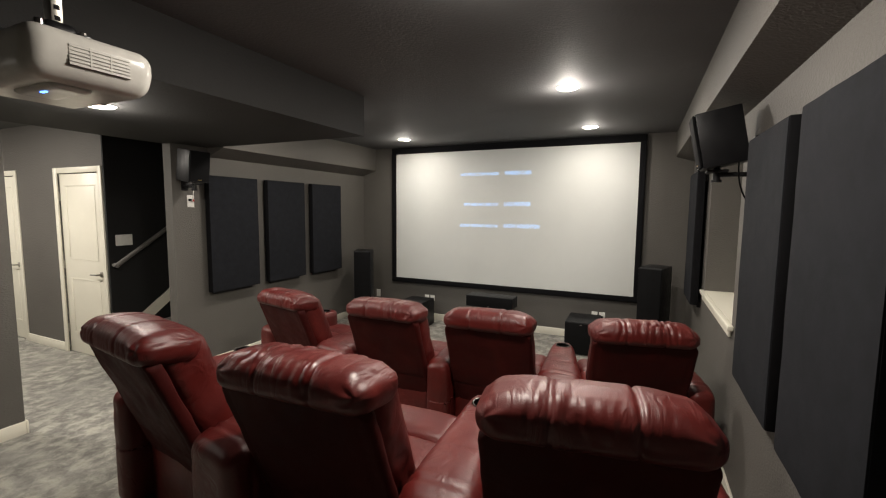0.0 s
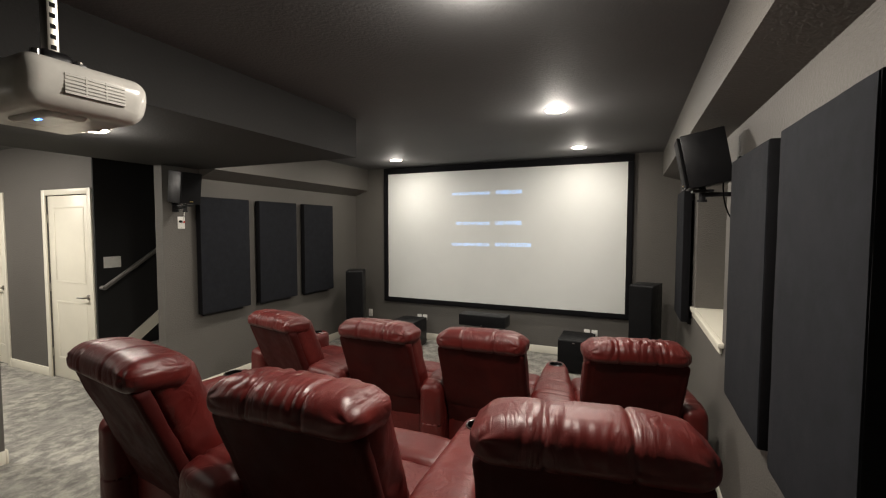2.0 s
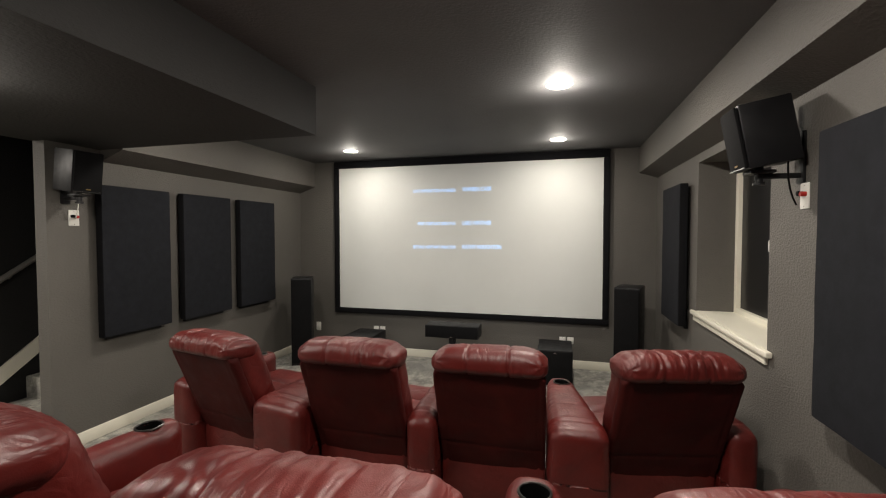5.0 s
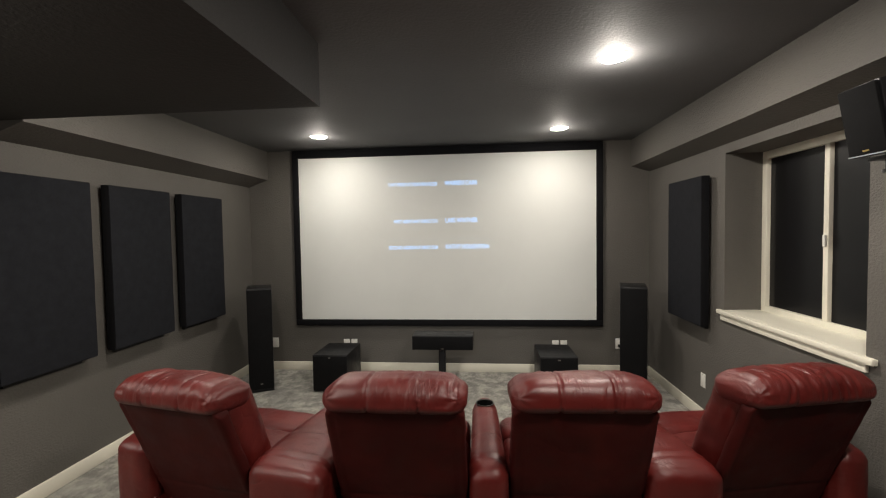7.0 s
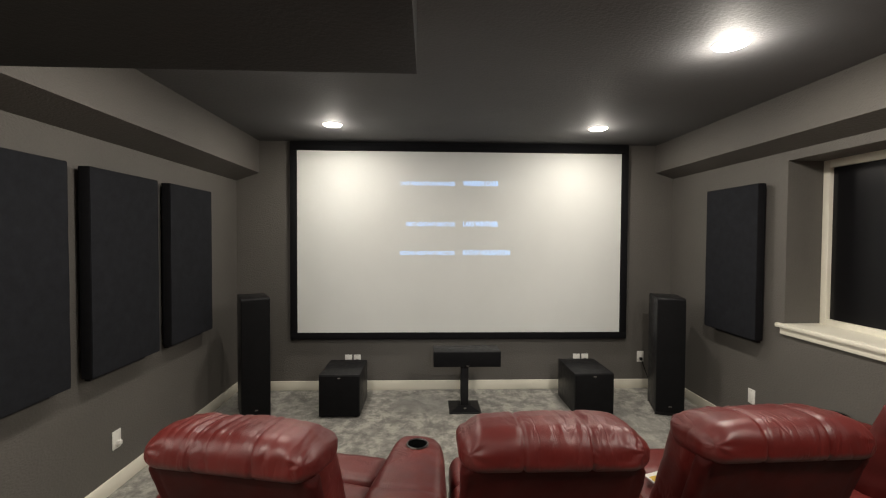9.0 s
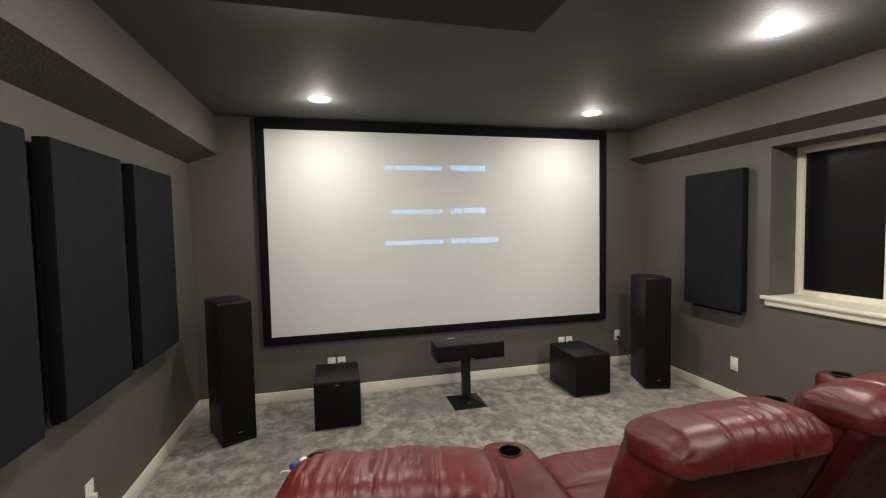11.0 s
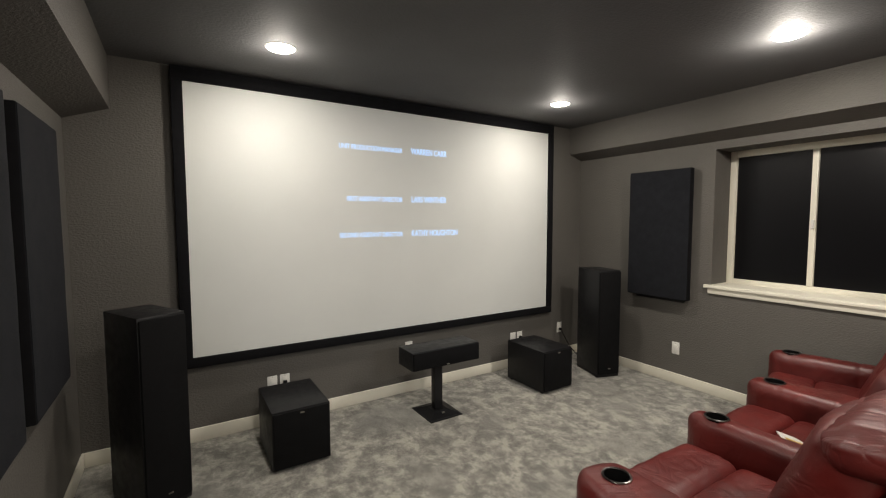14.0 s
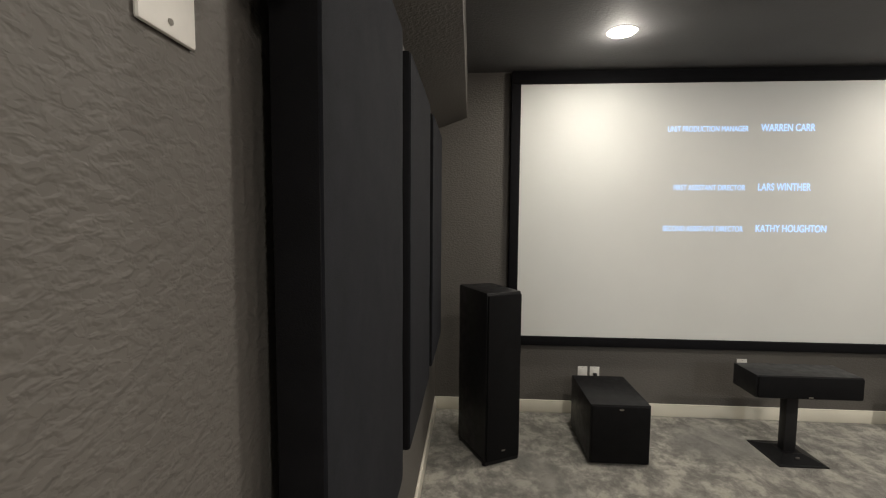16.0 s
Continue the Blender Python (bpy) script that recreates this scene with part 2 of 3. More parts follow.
def soft_box(bm, hx, hy, hz, r, step, shape=None):
    """A rounded box of half sizes hx, hy, hz about the origin, finely cut, each point moved by shape(point, outward)."""
    half = (hx, hy, hz)
    r = min(r, hx, hy, hz)
    seen = {}
    for axis in range(3):
        u, v = [i for i in range(3) if i != axis]
        nu, nv = max(2, round(2 * half[u] / step)), max(2, round(2 * half[v] / step))
        for sign in (-1, 1):
            rows = []
            for i in range(nu + 1):
                row = []
                for j in range(nv + 1):
                    p = [0, 0, 0]
                    p[axis], p[u], p[v] = sign * half[axis], (2 * i / nu - 1) * half[u], (2 * j / nv - 1) * half[v]
                    key = tuple(round(c, 5) for c in p)
                    if key not in seen:
                        p = Vector(p)
                        inner = Vector([max(-(h - r), min(h - r, c)) for h, c in zip(half, p)])
                        out = (p - inner).normalized()
                        q = inner + out * r
                        seen[key] = bm.verts.new(q if shape is None else shape(q, out))
                    row.append(seen[key])
                rows.append(row)
            flip = (sign > 0) == (axis != 1)
            for i in range(nu):
                for j in range(nv):
                    f = (rows[i][j], rows[i + 1][j], rows[i + 1][j + 1], rows[i][j + 1])
                    bm.faces.new(f if flip else f[::-1])
    return bm


def mesh_of(name, bm, mat, smooth=None):
    me = bpy.data.meshes.new(name)
    bm.to_mesh(me)
    bm.free()
    me.materials.append(mat)
    if smooth is not None:
        me.shade_smooth()
        if smooth < 180:
            me.set_sharp_from_angle(angle=radians(smooth))
    return me


def part(name, bm, mat, parent, label="", smooth=35):
    ob = new(name, mesh_of(name, bm, mat, smooth))
    ob.parent = parent
    return tagged(ob, label=label)


def structure(name, bm, mat, label, category, smooth=None):
    return tagged(new(name, mesh_of(name, bm, mat, smooth)), label, category, kind="structure")


def thing(name, m, label, category, group=""):
    ob = new(name)
    ob.matrix_basis = m
    return tagged(ob, label, category, group)


# ---- the shell ----
WX, EX, NY, SY, T = -4.02, 0.5, 5.78, -3.0, 0.13
structure("floor", boxes((-8.4, EX + T, SY - T, NY + T, -0.12, 0.0)), CARPET, "grey mottled cut-pile carpet over the whole floor", "floor")
structure("floor_riser", boxes((-2.56, EX, SY, 2.08, 0.0, 0.19), bevel=0.015), CARPET, "low carpeted riser under the rear row of seats", "riser", 40)
structure("wall_north", boxes((WX - T, EX + T, NY, NY + T, 0, CEIL)), WALL, "dark grey painted wall behind the projection screen", "wall")
structure("wall_south", boxes((-8.4, EX + T, SY - T, SY, 0, CEIL)), WALL, "dark grey painted wall at the back of the room", "wall")
structure("wall_west", boxes((WX - 0.11, WX, 2.71, NY, 0, CEIL), (WX - T, WX, SY, 1.545, 0, CEIL)), WALL, "dark grey textured wall with an opening to the hall", "wall")
WY0, WY1, WZ0, WZ1 = 3.13, 4.33, 0.965, 2.145
structure("wall_east", boxes((EX, EX + 0.33, SY, WY0, 0, CEIL), (EX, EX + 0.33, WY1, NY, 0, CEIL), (EX, EX + 0.33, WY0, WY1, 0, WZ0), (EX, EX + 0.33, WY0, WY1, WZ1, CEIL)),
          WALL, "dark grey painted wall with a deep window recess", "wall")
structure("ceiling", boxes((-8.4, EX + 0.3, SY - T, NY + T, CEIL, CEIL + 0.1)), CEILING, "dark charcoal painted ceiling", "ceiling")
structure("ceiling_bulkhead", boxes((WX - T, -2.125, SY, 3.088, DROP, CEIL)), BULKHEAD, "boxed-in drop of the ceiling, its paint darkened for shade", "bulkhead")
def soffit(x_out, z_out, x_in, z_in, y0, y1):
    """A boxed soffit whose underside falls slightly towards the wall."""
    bm = bmesh.new()
    plan = [(x_out, z_out), (x_in, z_in), (x_in, CEIL), (x_out, CEIL)]
    a = [bm.verts.new((x, y0, z)) for x, z in plan]
    b = [bm.verts.new((x, y1, z)) for x, z in plan]
    bm.faces.new(a), bm.faces.new(b[::-1])
    for i in range(4):
        bm.faces.new((a[i], b[i], b[(i + 1) % 4], a[(i + 1) % 4]))
    bmesh.ops.recalc_face_normals(bm, faces=bm.faces)
    return bm


structure("soffit_west", soffit(-3.79, 2.232, WX, 2.15, 3.088, NY), WALL, "grey boxed soffit along the wall top", "soffit")
structure("soffit_east", soffit(0.31, 2.272, EX, 2.212, SY, NY), WALL, "grey boxed soffit above the window wall", "soffit")

# hall beyond the opening
for nm, x0, x1, z0 in (("wall_hall_1", -8.4, -7.59, 0), ("wall_hall_2", -7.59, -6.83, 2.0), ("wall_hall_3", -6.83, -5.875, 0), ("wall_hall_4", -5.875, -5.095, 2.0), ("wall_hall_5", -5.095, -5.02, 0)):
    structure(nm, boxes((x0, x1, 2.66, 2.79, z0, CEIL)), WALL, "grey painted hall wall beside two white doors", "wall")
structure("wall_hall_end", boxes((-8.5, -8.4, SY, 2.79, 0, CEIL)), WALL, "grey painted wall at the end of the hall", "wall")
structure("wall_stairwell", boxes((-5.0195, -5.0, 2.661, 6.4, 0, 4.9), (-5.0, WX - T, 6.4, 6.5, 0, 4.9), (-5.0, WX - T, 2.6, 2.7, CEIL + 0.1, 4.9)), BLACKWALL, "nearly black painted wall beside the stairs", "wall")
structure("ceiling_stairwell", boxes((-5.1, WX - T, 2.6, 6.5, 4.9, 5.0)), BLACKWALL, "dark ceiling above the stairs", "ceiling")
structure("wall_stair_side", boxes((WX - T - 0.01, WX - T, 2.62, 6.4, CEIL, 4.9)), WALL, "grey wall above the stairs", "wall")
# ---- stairs ----
stairs = thing("staircase", pose(-4.575, 2.86, 0), "carpeted staircase climbing away behind the wall", "stairs")
for i in range(8):
    part("step", boxes((-0.40, 0.40, 0.26 * i, 0.26 * i + 0.28, 0.0, 0.185 * (i + 1)), bevel=0.012), CARPET, stairs)
sk = bmesh.new()
prof = [(0.0, 0.28), (0.0, 0.42), (2.1, 1.92), (2.1, 1.78)]
va = [sk.verts.new((-0.422, y, z)) for y, z in prof]
vb = [sk.verts.new((-0.402, y, z)) for y, z in prof]
sk.faces.new(va[::-1]), sk.faces.new(vb)
for i in range(4):
    sk.faces.new((va[i], va[(i + 1) % 4], vb[(i + 1) % 4], vb[i]))
part("skirt_board", sk, TRIM, stairs, "white painted skirting board")

rail = thing("handrail", pose(-4.99, 2.69, 0), "grey painted round handrail on the dark stair wall", "handrail")
rb = cylinder(bmesh.new(), 0.022, (0.06, 0.0, 1.04), (0.06, 1.8, 2.26), n=14)
part("rail", rb, RAIL_GREY, rail)
part("rail_return", cylinder(bmesh.new(), 0.022, (-0.005, 0.01, 1.04), (0.075, 0.0, 1.04), n=14), RAIL_GREY, rail)
for y in (0.35, 1.3):
    part("bracket", cylinder(bmesh.new(), 0.009, (-0.005, y, 0.98 + y * 0.678), (0.06, y, 1.03 + y * 0.678), n=10), NICKEL, rail)


# ---- trims ----
def baseboard(x0, x1, y0, y1):
    return structure("baseboard", boxes((x0, x1, y0, y1, 0.0, 0.097), bevel=0.005), TRIM, "cream white painted baseboard along the wall foot", "baseboard", 35)


baseboard(WX + 0.015, EX - 0.016, NY - 0.015, NY)
baseboard(WX, WX + 0.015, 2.71, NY)
baseboard(WX, WX + 0.015, SY, 1.545)
baseboard(EX - 0.015, EX, 2.08, NY - 0.016)
baseboard(-6.76, -5.945, 2.645, 2.66)
baseboard(WX - T, WX + 0.015, 1.5455, 1.56)
baseboard(WX - 0.11, WX + 0.015, 2.695, 2.7095)


def panel_door(name, x0, x1, label, lever=True):
    """A white two-panel door in its casing, in the hall wall."""
    d = thing(name, pose(x0, 2.66, 0), label, "door")
    tagged(d, kind="structure")
    w = x1 - x0
    cas = boxes((-0.065, 0.0, -0.016, 0.0, 0, 2.06), (w, w + 0.065, -0.016, 0.0, 0, 2.06), (0.0, w, -0.016, 0.0, 2.0, 2.06), bevel=0.004)
    part("casing", cas, TRIM, d)
    leaf = boxes((0.003, w - 0.003, 0.012, 0.048, 0.008, 1.995), bevel=0.002)
    leaf_ob = part("leaf", leaf, TRIM, d)
    for z0, z1 in ((0.22, 0.86), (1.06, 1.88)):
        fr = boxes((0.11, w - 0.11, 0.0085, 0.0125, z0, z0 + 0.022), (0.11, w - 0.11, 0.0085, 0.0125, z1 - 0.022, z1),
                   (0.11, 0.132, 0.0085, 0.0125, z0 + 0.022, z1 - 0.022), (w - 0.132, w - 0.11, 0.0085, 0.0125, z0 + 0.022, z1 - 0.022), bevel=0.003)
        part("panel_moulding", fr, TRIM, leaf_ob)
    for z in (0.28, 1.0, 1.75):
        part("hinge", cylinder(bmesh.new(), 0.008, (0.004, 0.004, z - 0.045), (0.004, 0.004, z + 0.045), n=10), NICKEL, d, "nickel hinge")
    if lever:
        h = cylinder(bmesh.new(), 0.028, (w - 0.07, 0.012, 0.93), (w - 0.07, 0.002, 0.93), n=20)
        cylinder(h, 0.009, (w - 0.07, 0.004, 0.93), (w - 0.07, -0.045, 0.93), n=12)
        cylinder(h, 0.009, (w - 0.065, -0.043, 0.93), (w - 0.18, -0.043, 0.925), 0.007, n=12)
        part("lever_handle", h, NICKEL, d, "brushed nickel lever handle")
    return d


panel_door("door_1", -5.875, -5.095, "closed white two-panel door with a nickel lever")
panel_door("door_2", -7.59, -6.83, "closed white panel door further along the hall")

# ---- window ----
win = thing("window_1", pose(EX, 0, 0), "white sliding window with dark night-time panes in a deep recess", "window")
tagged(win, kind="structure")
FX = 0.26
part("window_frame", boxes((FX, FX + 0.06, WY0, WY0 + 0.05, WZ0, WZ1), (FX, FX + 0.06, WY1 - 0.05, WY1, WZ0, WZ1), (FX, FX + 0.06, WY0 + 0.05, WY1 - 0.05, WZ1 - 0.055, WZ1),
                           (FX, FX + 0.06, WY0 + 0.05, WY1 - 0.05, WZ0, WZ0 + 0.05), bevel=0.004), TRIM, win)
part("meeting_stile", boxes((FX - 0.006, FX + 0.05, 3.705, 3.745, WZ0 + 0.05, WZ1 - 0.055), bevel=0.004), TRIM, win)
part("latch", boxes((FX - 0.022, FX - 0.006, 3.712, 3.732, 1.47, 1.54), bevel=0.004), PLASTIC, win, "white plastic latch")
for y0, y1, x in ((WY0 + 0.05, 3.705, FX + 0.02), (3.745, WY1 - 0.05, FX + 0.03)):
    part("pane", boxes((x, x + 0.005, y0, y1, WZ0 + 0.05, WZ1 - 0.055)), GLASS, win)
    part("insect_screen", boxes((x + 0.012, x + 0.014, y0, y1, WZ0 + 0.05, WZ1 - 0.055)), MESH_SCREEN, win, "dark insect mesh behind the glass")
part("window_sill", boxes((0.0, FX, WY0, WY1, WZ0 - 0.022, WZ0 + 0.010)), TRIM, win)
part("sill_nosing", boxes((-0.034, -0.0005, WY0 - 0.07, WY1 + 0.05, WZ0 - 0.022, WZ0 + 0.010), bevel=0.007), TRIM, win)
part("sill_apron", boxes((-0.018, -0.0005, WY0 - 0.02, WY1 + 0.02, WZ0 - 0.068, WZ0 - 0.022), bevel=0.004), TRIM, win)
structure("window_well", boxes((EX + 0.9, EX + 1.0, WY0 - 0.5, WY1 + 0.5, 0.4, 2.6), (EX + 0.33, EX + 0.9, WY0 - 0.5, WY0 - 0.4, 0.4, 2.6), (EX + 0.33, EX + 0.9, WY1 + 0.4, WY1 + 0.5, 0.4, 2.6),
                             (EX + 0.33, EX + 0.9, WY0 - 0.4, WY1 + 0.4, 0.4, 0.5), (EX + 0.33, EX + 0.9, WY0 - 0.4, WY1 + 0.4, 2.5, 2.6)), BLACKWALL, "dark window well outside at night", "window well")

# ---- recessed lamps ----
for cx, cy, cz, share in CANS:
    c = thing("recessed_light", pose(cx, cy, cz), "round white recessed ceiling light, switched on", "ceiling light", "recessed ceiling lights")
    part("trim_ring", ring(bmesh.new(), (0, 0, -0.001), 0.081, 0.006, 36, 8, 0.6), PLASTIC, c)
    part("lens", cylinder(bmesh.new(), 0.072, (0, 0, -0.009), (0, 0, -0.001), 0.079, n=36), LENS_GLOW, c, "glowing frosted lens")

# ---- projection screen ----
SX0, SX1, SZ0, SZ1, SYF = -3.40, -0.068, 0.605, 2.457, 5.742
scr = thing("projection_screen", pose(0, SYF, 0), "large white projection screen in a black velvet frame", "projection screen")
part("screen_surface", boxes((SX0 - 0.01, SX1 + 0.01, 0.0, 0.006, SZ0 - 0.01, SZ1 + 0.01)), SCREEN, scr)
F = 0.068
# The top rail is made taller to stand in for the shade under the ceiling.
for nm, r in (("frame_rail", (SX0 - F, SX1 + F, -0.02, 0.037, SZ1, SZ1 + 0.09)), ("frame_rail", (SX0 - F, SX1 + F, -0.02, 0.037, SZ0 - F, SZ0)),
              ("frame_stile", (SX0 - F, SX0, -0.02, 0.037, SZ0, SZ1)), ("frame_stile", (SX1, SX1 + F, -0.02, 0.037, SZ0, SZ1))):
    part(nm, boxes(r, bevel=0.006), VELVET, scr)


def credit(text, x, z, height, right):
    cu = bpy.data.curves.new("credit_line", "FONT")
    cu.body, cu.size, cu.align_x, cu.extrude = text, height / 0.7, "RIGHT" if right else "LEFT", 0.0005
    cu.offset = 0.0004 if right is False else 0.0
    cu.materials.append(TEXT_GLOW)
    o = new("credit_line", cu)
    o.parent = scr
    o.matrix_basis = pose(x, -0.002, z, 90, 0, 0) @ Matrix.Diagonal((0.72, 1, 1, 1))
    return o


for z, role, who in ((2.115, "UNIT PRODUCTION MANAGER", "WARREN CARR"), (1.70, "FIRST ASSISTANT DIRECTOR", "LARS WINTHER"), (1.405, "SECOND ASSISTANT DIRECTOR", "KATHY HOUGHTON")):
    credit(role, -1.80, z, 0.038, True)
    credit(who, -1.715, z, 0.050, False)


# ---- acoustic panels ----
def acoustic_panel(x_wall, y0, y1, z0, z1, side):
    c = thing("acoustic_panel", pose(x_wall, (y0 + y1) / 2, (z0 + z1) / 2), "black fabric-wrapped acoustic panel standing off the wall", "acoustic panel", "acoustic panels")
    hy, hz = (y1 - y0) / 2, (z1 - z0) / 2

    part("side_frame", boxes((min(side * 0.028, side * 0.088), max(side * 0.028, side * 0.088), -hy, hy, -hz, hz), bevel=0.004), VELVET, c, "black wrapped edge")

    def edge(p, out):
        return p + out * (0.002 * noise.noise(p * 6.0)) + Vector((side * 0.088, 0, 0))
    part("fabric_face", soft_box(bmesh.new(), 0.005, hy - 0.002, hz - 0.002, 0.005, 0.03, edge), PANEL_FABRIC, c, smooth=60)
    part("stand_off", boxes((min(0, side * 0.03), max(0, side * 0.03), -hy + 0.06, hy - 0.06, -hz - 0.03, -hz + 0.03)), BLACK_METAL, c)
    part("stand_off", boxes((min(0, side * 0.03), max(0, side * 0.03), -hy + 0.06, hy - 0.06, hz - 0.09, hz - 0.03)), BLACK_METAL, c)
    return c


for y0, y1 in ((3.02, 3.62), (3.762, 4.36), (4.50, 5.09)):
    acoustic_panel(WX, y0, y1, 0.785, 1.964, 1)
for y0, y1, z0, z1 in ((4.49, 5.085, 0.81, 2.005), (1.93, 2.525, 0.86, 1.98), (1.20, 1.80, 0.86, 1.98)):
    acoustic_panel(EX, y0, y1, z0, z1, -1)


# ---- loudspeakers ----
def tower(x, y, turn):
    s = thing("tower_speaker", pose(x, y, 0, 0, 0, turn), "tall black floor-standing loudspeaker with a cloth grille", "loudspeaker", "front speakers")
    part("cabinet", boxes((-0.118, 0.118, 0.0, 0.365, 0.03, 1.052), bevel=0.006), VINYL, s)
    part("grille", boxes((-0.114, 0.114, -0.018, -0.0005, 0.032, 1.040), bevel=0.008), GRILLE, s)
    part("plinth", boxes((-0.116, 0.116, -0.004, 0.362, 0.004, 0.0295), bevel=0.003), VINYL, s)
    part("badge", boxes((-0.012, 0.012, -0.021, -0.018, 0.085, 0.092)), NICKEL, s, "small metal badge")
    for fx in (-0.11, 0.11):
        for fy in (0.02, 0.34):
            part("foot", cylinder(bmesh.new(), 0.012, (fx, fy, 0), (fx, fy, 0.004), n=10), CUP_BLACK, s)
    return s


tower(-3.549, 5.056, 27.5)
tower(0.09, 5.055, -17.5)


def subwoofer(x):
    s = thing("subwoofer", pose(x, 5.075, 0), "black cube subwoofer on the carpet below the screen", "subwoofer", "subwoofers")
    part("cabinet", boxes((-0.178, 0.178, 0.0, 0.48, 0.012, 0.38), bevel=0.006), VINYL, s)
    part("grille", boxes((-0.172, 0.172, -0.016, -0.0005, 0.022, 0.372), bevel=0.007), GRILLE, s)
    part("badge", boxes((-0.012, 0.012, -0.019, -0.016, 0.352, 0.36)), NICKEL, s, "small metal badge")
    for fx in (-0.15, 0.15):
        for fy in (0.04, 0.44):
            part("foot", cylinder(bmesh.new(), 0.018, (fx, fy, 0), (fx, fy, 0.0125), n=12), CUP_BLACK, s)
    return s


subwoofer(-2.843)
subwoofer(-0.588)

stand = thing("speaker_stand", pose(-1.73, 5.29, 0), "black metal floor stand with a square base plate", "speaker stand")
foot = boxes((-0.145, 0.145, -0.155, 0.155, 0.0, 0.008), bevel=0.002)
bmesh.ops.create_cone(foot, cap_ends=True, segments=4, radius1=0.195, radius2=0.085, depth=0.03, matrix=Matrix.Translation((0, 0, 0.0225)) @ Matrix.Rotation(radians(45), 4, "Z"))
part("base_plate", foot, VINYL, stand, "sloped black metal foot", 20)
part("column", boxes((-0.036, 0.036, -0.03, 0.03, 0.030, 0.405), bevel=0.005), BLACK_METAL, stand)
part("top_plate", boxes((-0.11, 0.11, -0.09, 0.09, 0.4055, 0.417), bevel=0.002), BLACK_METAL, stand)
part("badge", boxes((-0.012, 0.012, -0.1015, -0.092, 0.024, 0.036), bevel=0.003), NICKEL, stand, "small silver badge")
cen = thing("centre_speaker", pose(-1.715, 5.16, 0.4175), "long black centre loudspeaker resting on a stand", "loudspeaker", "front speakers")
part("cabinet", boxes((-0.305, 0.305, 0.0, 0.23, 0.0, 0.14), bevel=0.005), VINYL, cen)
part("grille", boxes((-0.299, 0.299, -0.016, -0.0005, 0.004, 0.136), bevel=0.006), GRILLE, cen)
part("badge", boxes((-0.012, 0.012, -0.019, -0.016, 0.012, 0.019)), NICKEL, cen, "small metal badge")


def surround(m, tilt, label):
    """A box loudspeaker that faces -y, tipped down on a swivel bracket whose foot lies in the plane y = 0."""
    s = thing("surround_speaker", m, label, "loudspeaker", "surround speakers")
    tip = Matrix.Translation((0, -0.17, 0)) @ pose(0, 0, 0, tilt, 0, 0)

    def placed(bm):
        bmesh.ops.transform(bm, matrix=tip, verts=bm.verts)
        return bm
    part("cabinet", placed(boxes((-0.095, 0.095, -0.10, 0.11, -0.145, 0.145), bevel=0.006)), VINYL, s)
    part("grille", placed(boxes((-0.09, 0.09, -0.116, -0.1005, -0.14, 0.14), bevel=0.007)), GRILLE, s)
    part("trim_strip", placed(boxes((-0.088, 0.088, -0.119, -0.1165, -0.139, -0.134))), CHROME, s, "thin polished trim strip")
    part("badge", placed(boxes((-0.014, 0.014, -0.119, -0.1165, -0.122, -0.115))), GOLD, s, "small gold badge")
    arm = boxes((-0.014, 0.014, -0.17, -0.012, -0.20, -0.176), (-0.03, 0.03, -0.012, 0.0, -0.225, 0.01), (-0.05, 0.05, -0.22, -0.12, -0.176, -0.162), bevel=0.003)
    cylinder(arm, 0.018, (0, -0.17, -0.215), (0, -0.17, -0.145), n=14)
    cylinder(arm, 0.026, (0, -0.17, -0.228), (0, -0.17, -0.215), n=18)
    part("wall_bracket", arm, BLACK_METAL, s, "black swivel wall bracket")
    return s


surround(pose(EX, 2.83, 2.035, 0, 0, -91), 11, "black box surround speaker tipped down on a wall bracket")
surround(pose(WX, 2.83, 2.03, 0, 0, 84), 8, "black box surround speaker beside the hall opening")


# ---- wall plates ----
def wall_plate(m, plug="", wide=0.072, insert=True, tall=0.116):
    """A white wall plate in the plane y = 0, facing -y."""
    p = thing("wall_plate", m, "white plastic electrical wall plate" if not plug else "white plastic wall outlet with a plug in it", "wall plate", "wall plates")
    part("plate", boxes((-wide / 2, wide / 2, -0.006, 0.0, -tall / 2, tall / 2), bevel=0.003), PLASTIC, p)
    if wide < 0.1 and insert:
        part("insert", boxes((-0.017, 0.017, -0.008, -0.0055, -0.29 * tall, 0.29 * tall), bevel=0.002), PLASTIC, p)
    for z in (-0.4 * tall, 0.4 * tall):
        part("screw", cylinder(bmesh.new(), 0.003, (0, -0.0055, z), (0, -0.0072, z), n=8), NICKEL, p)
    if plug:
        part("plug", boxes((-0.013, 0.013, -0.032, -0.008, -0.034, -0.006), bevel=0.004), VINYL if plug == "black" else PLASTIC, p, plug + " plug")
    return p


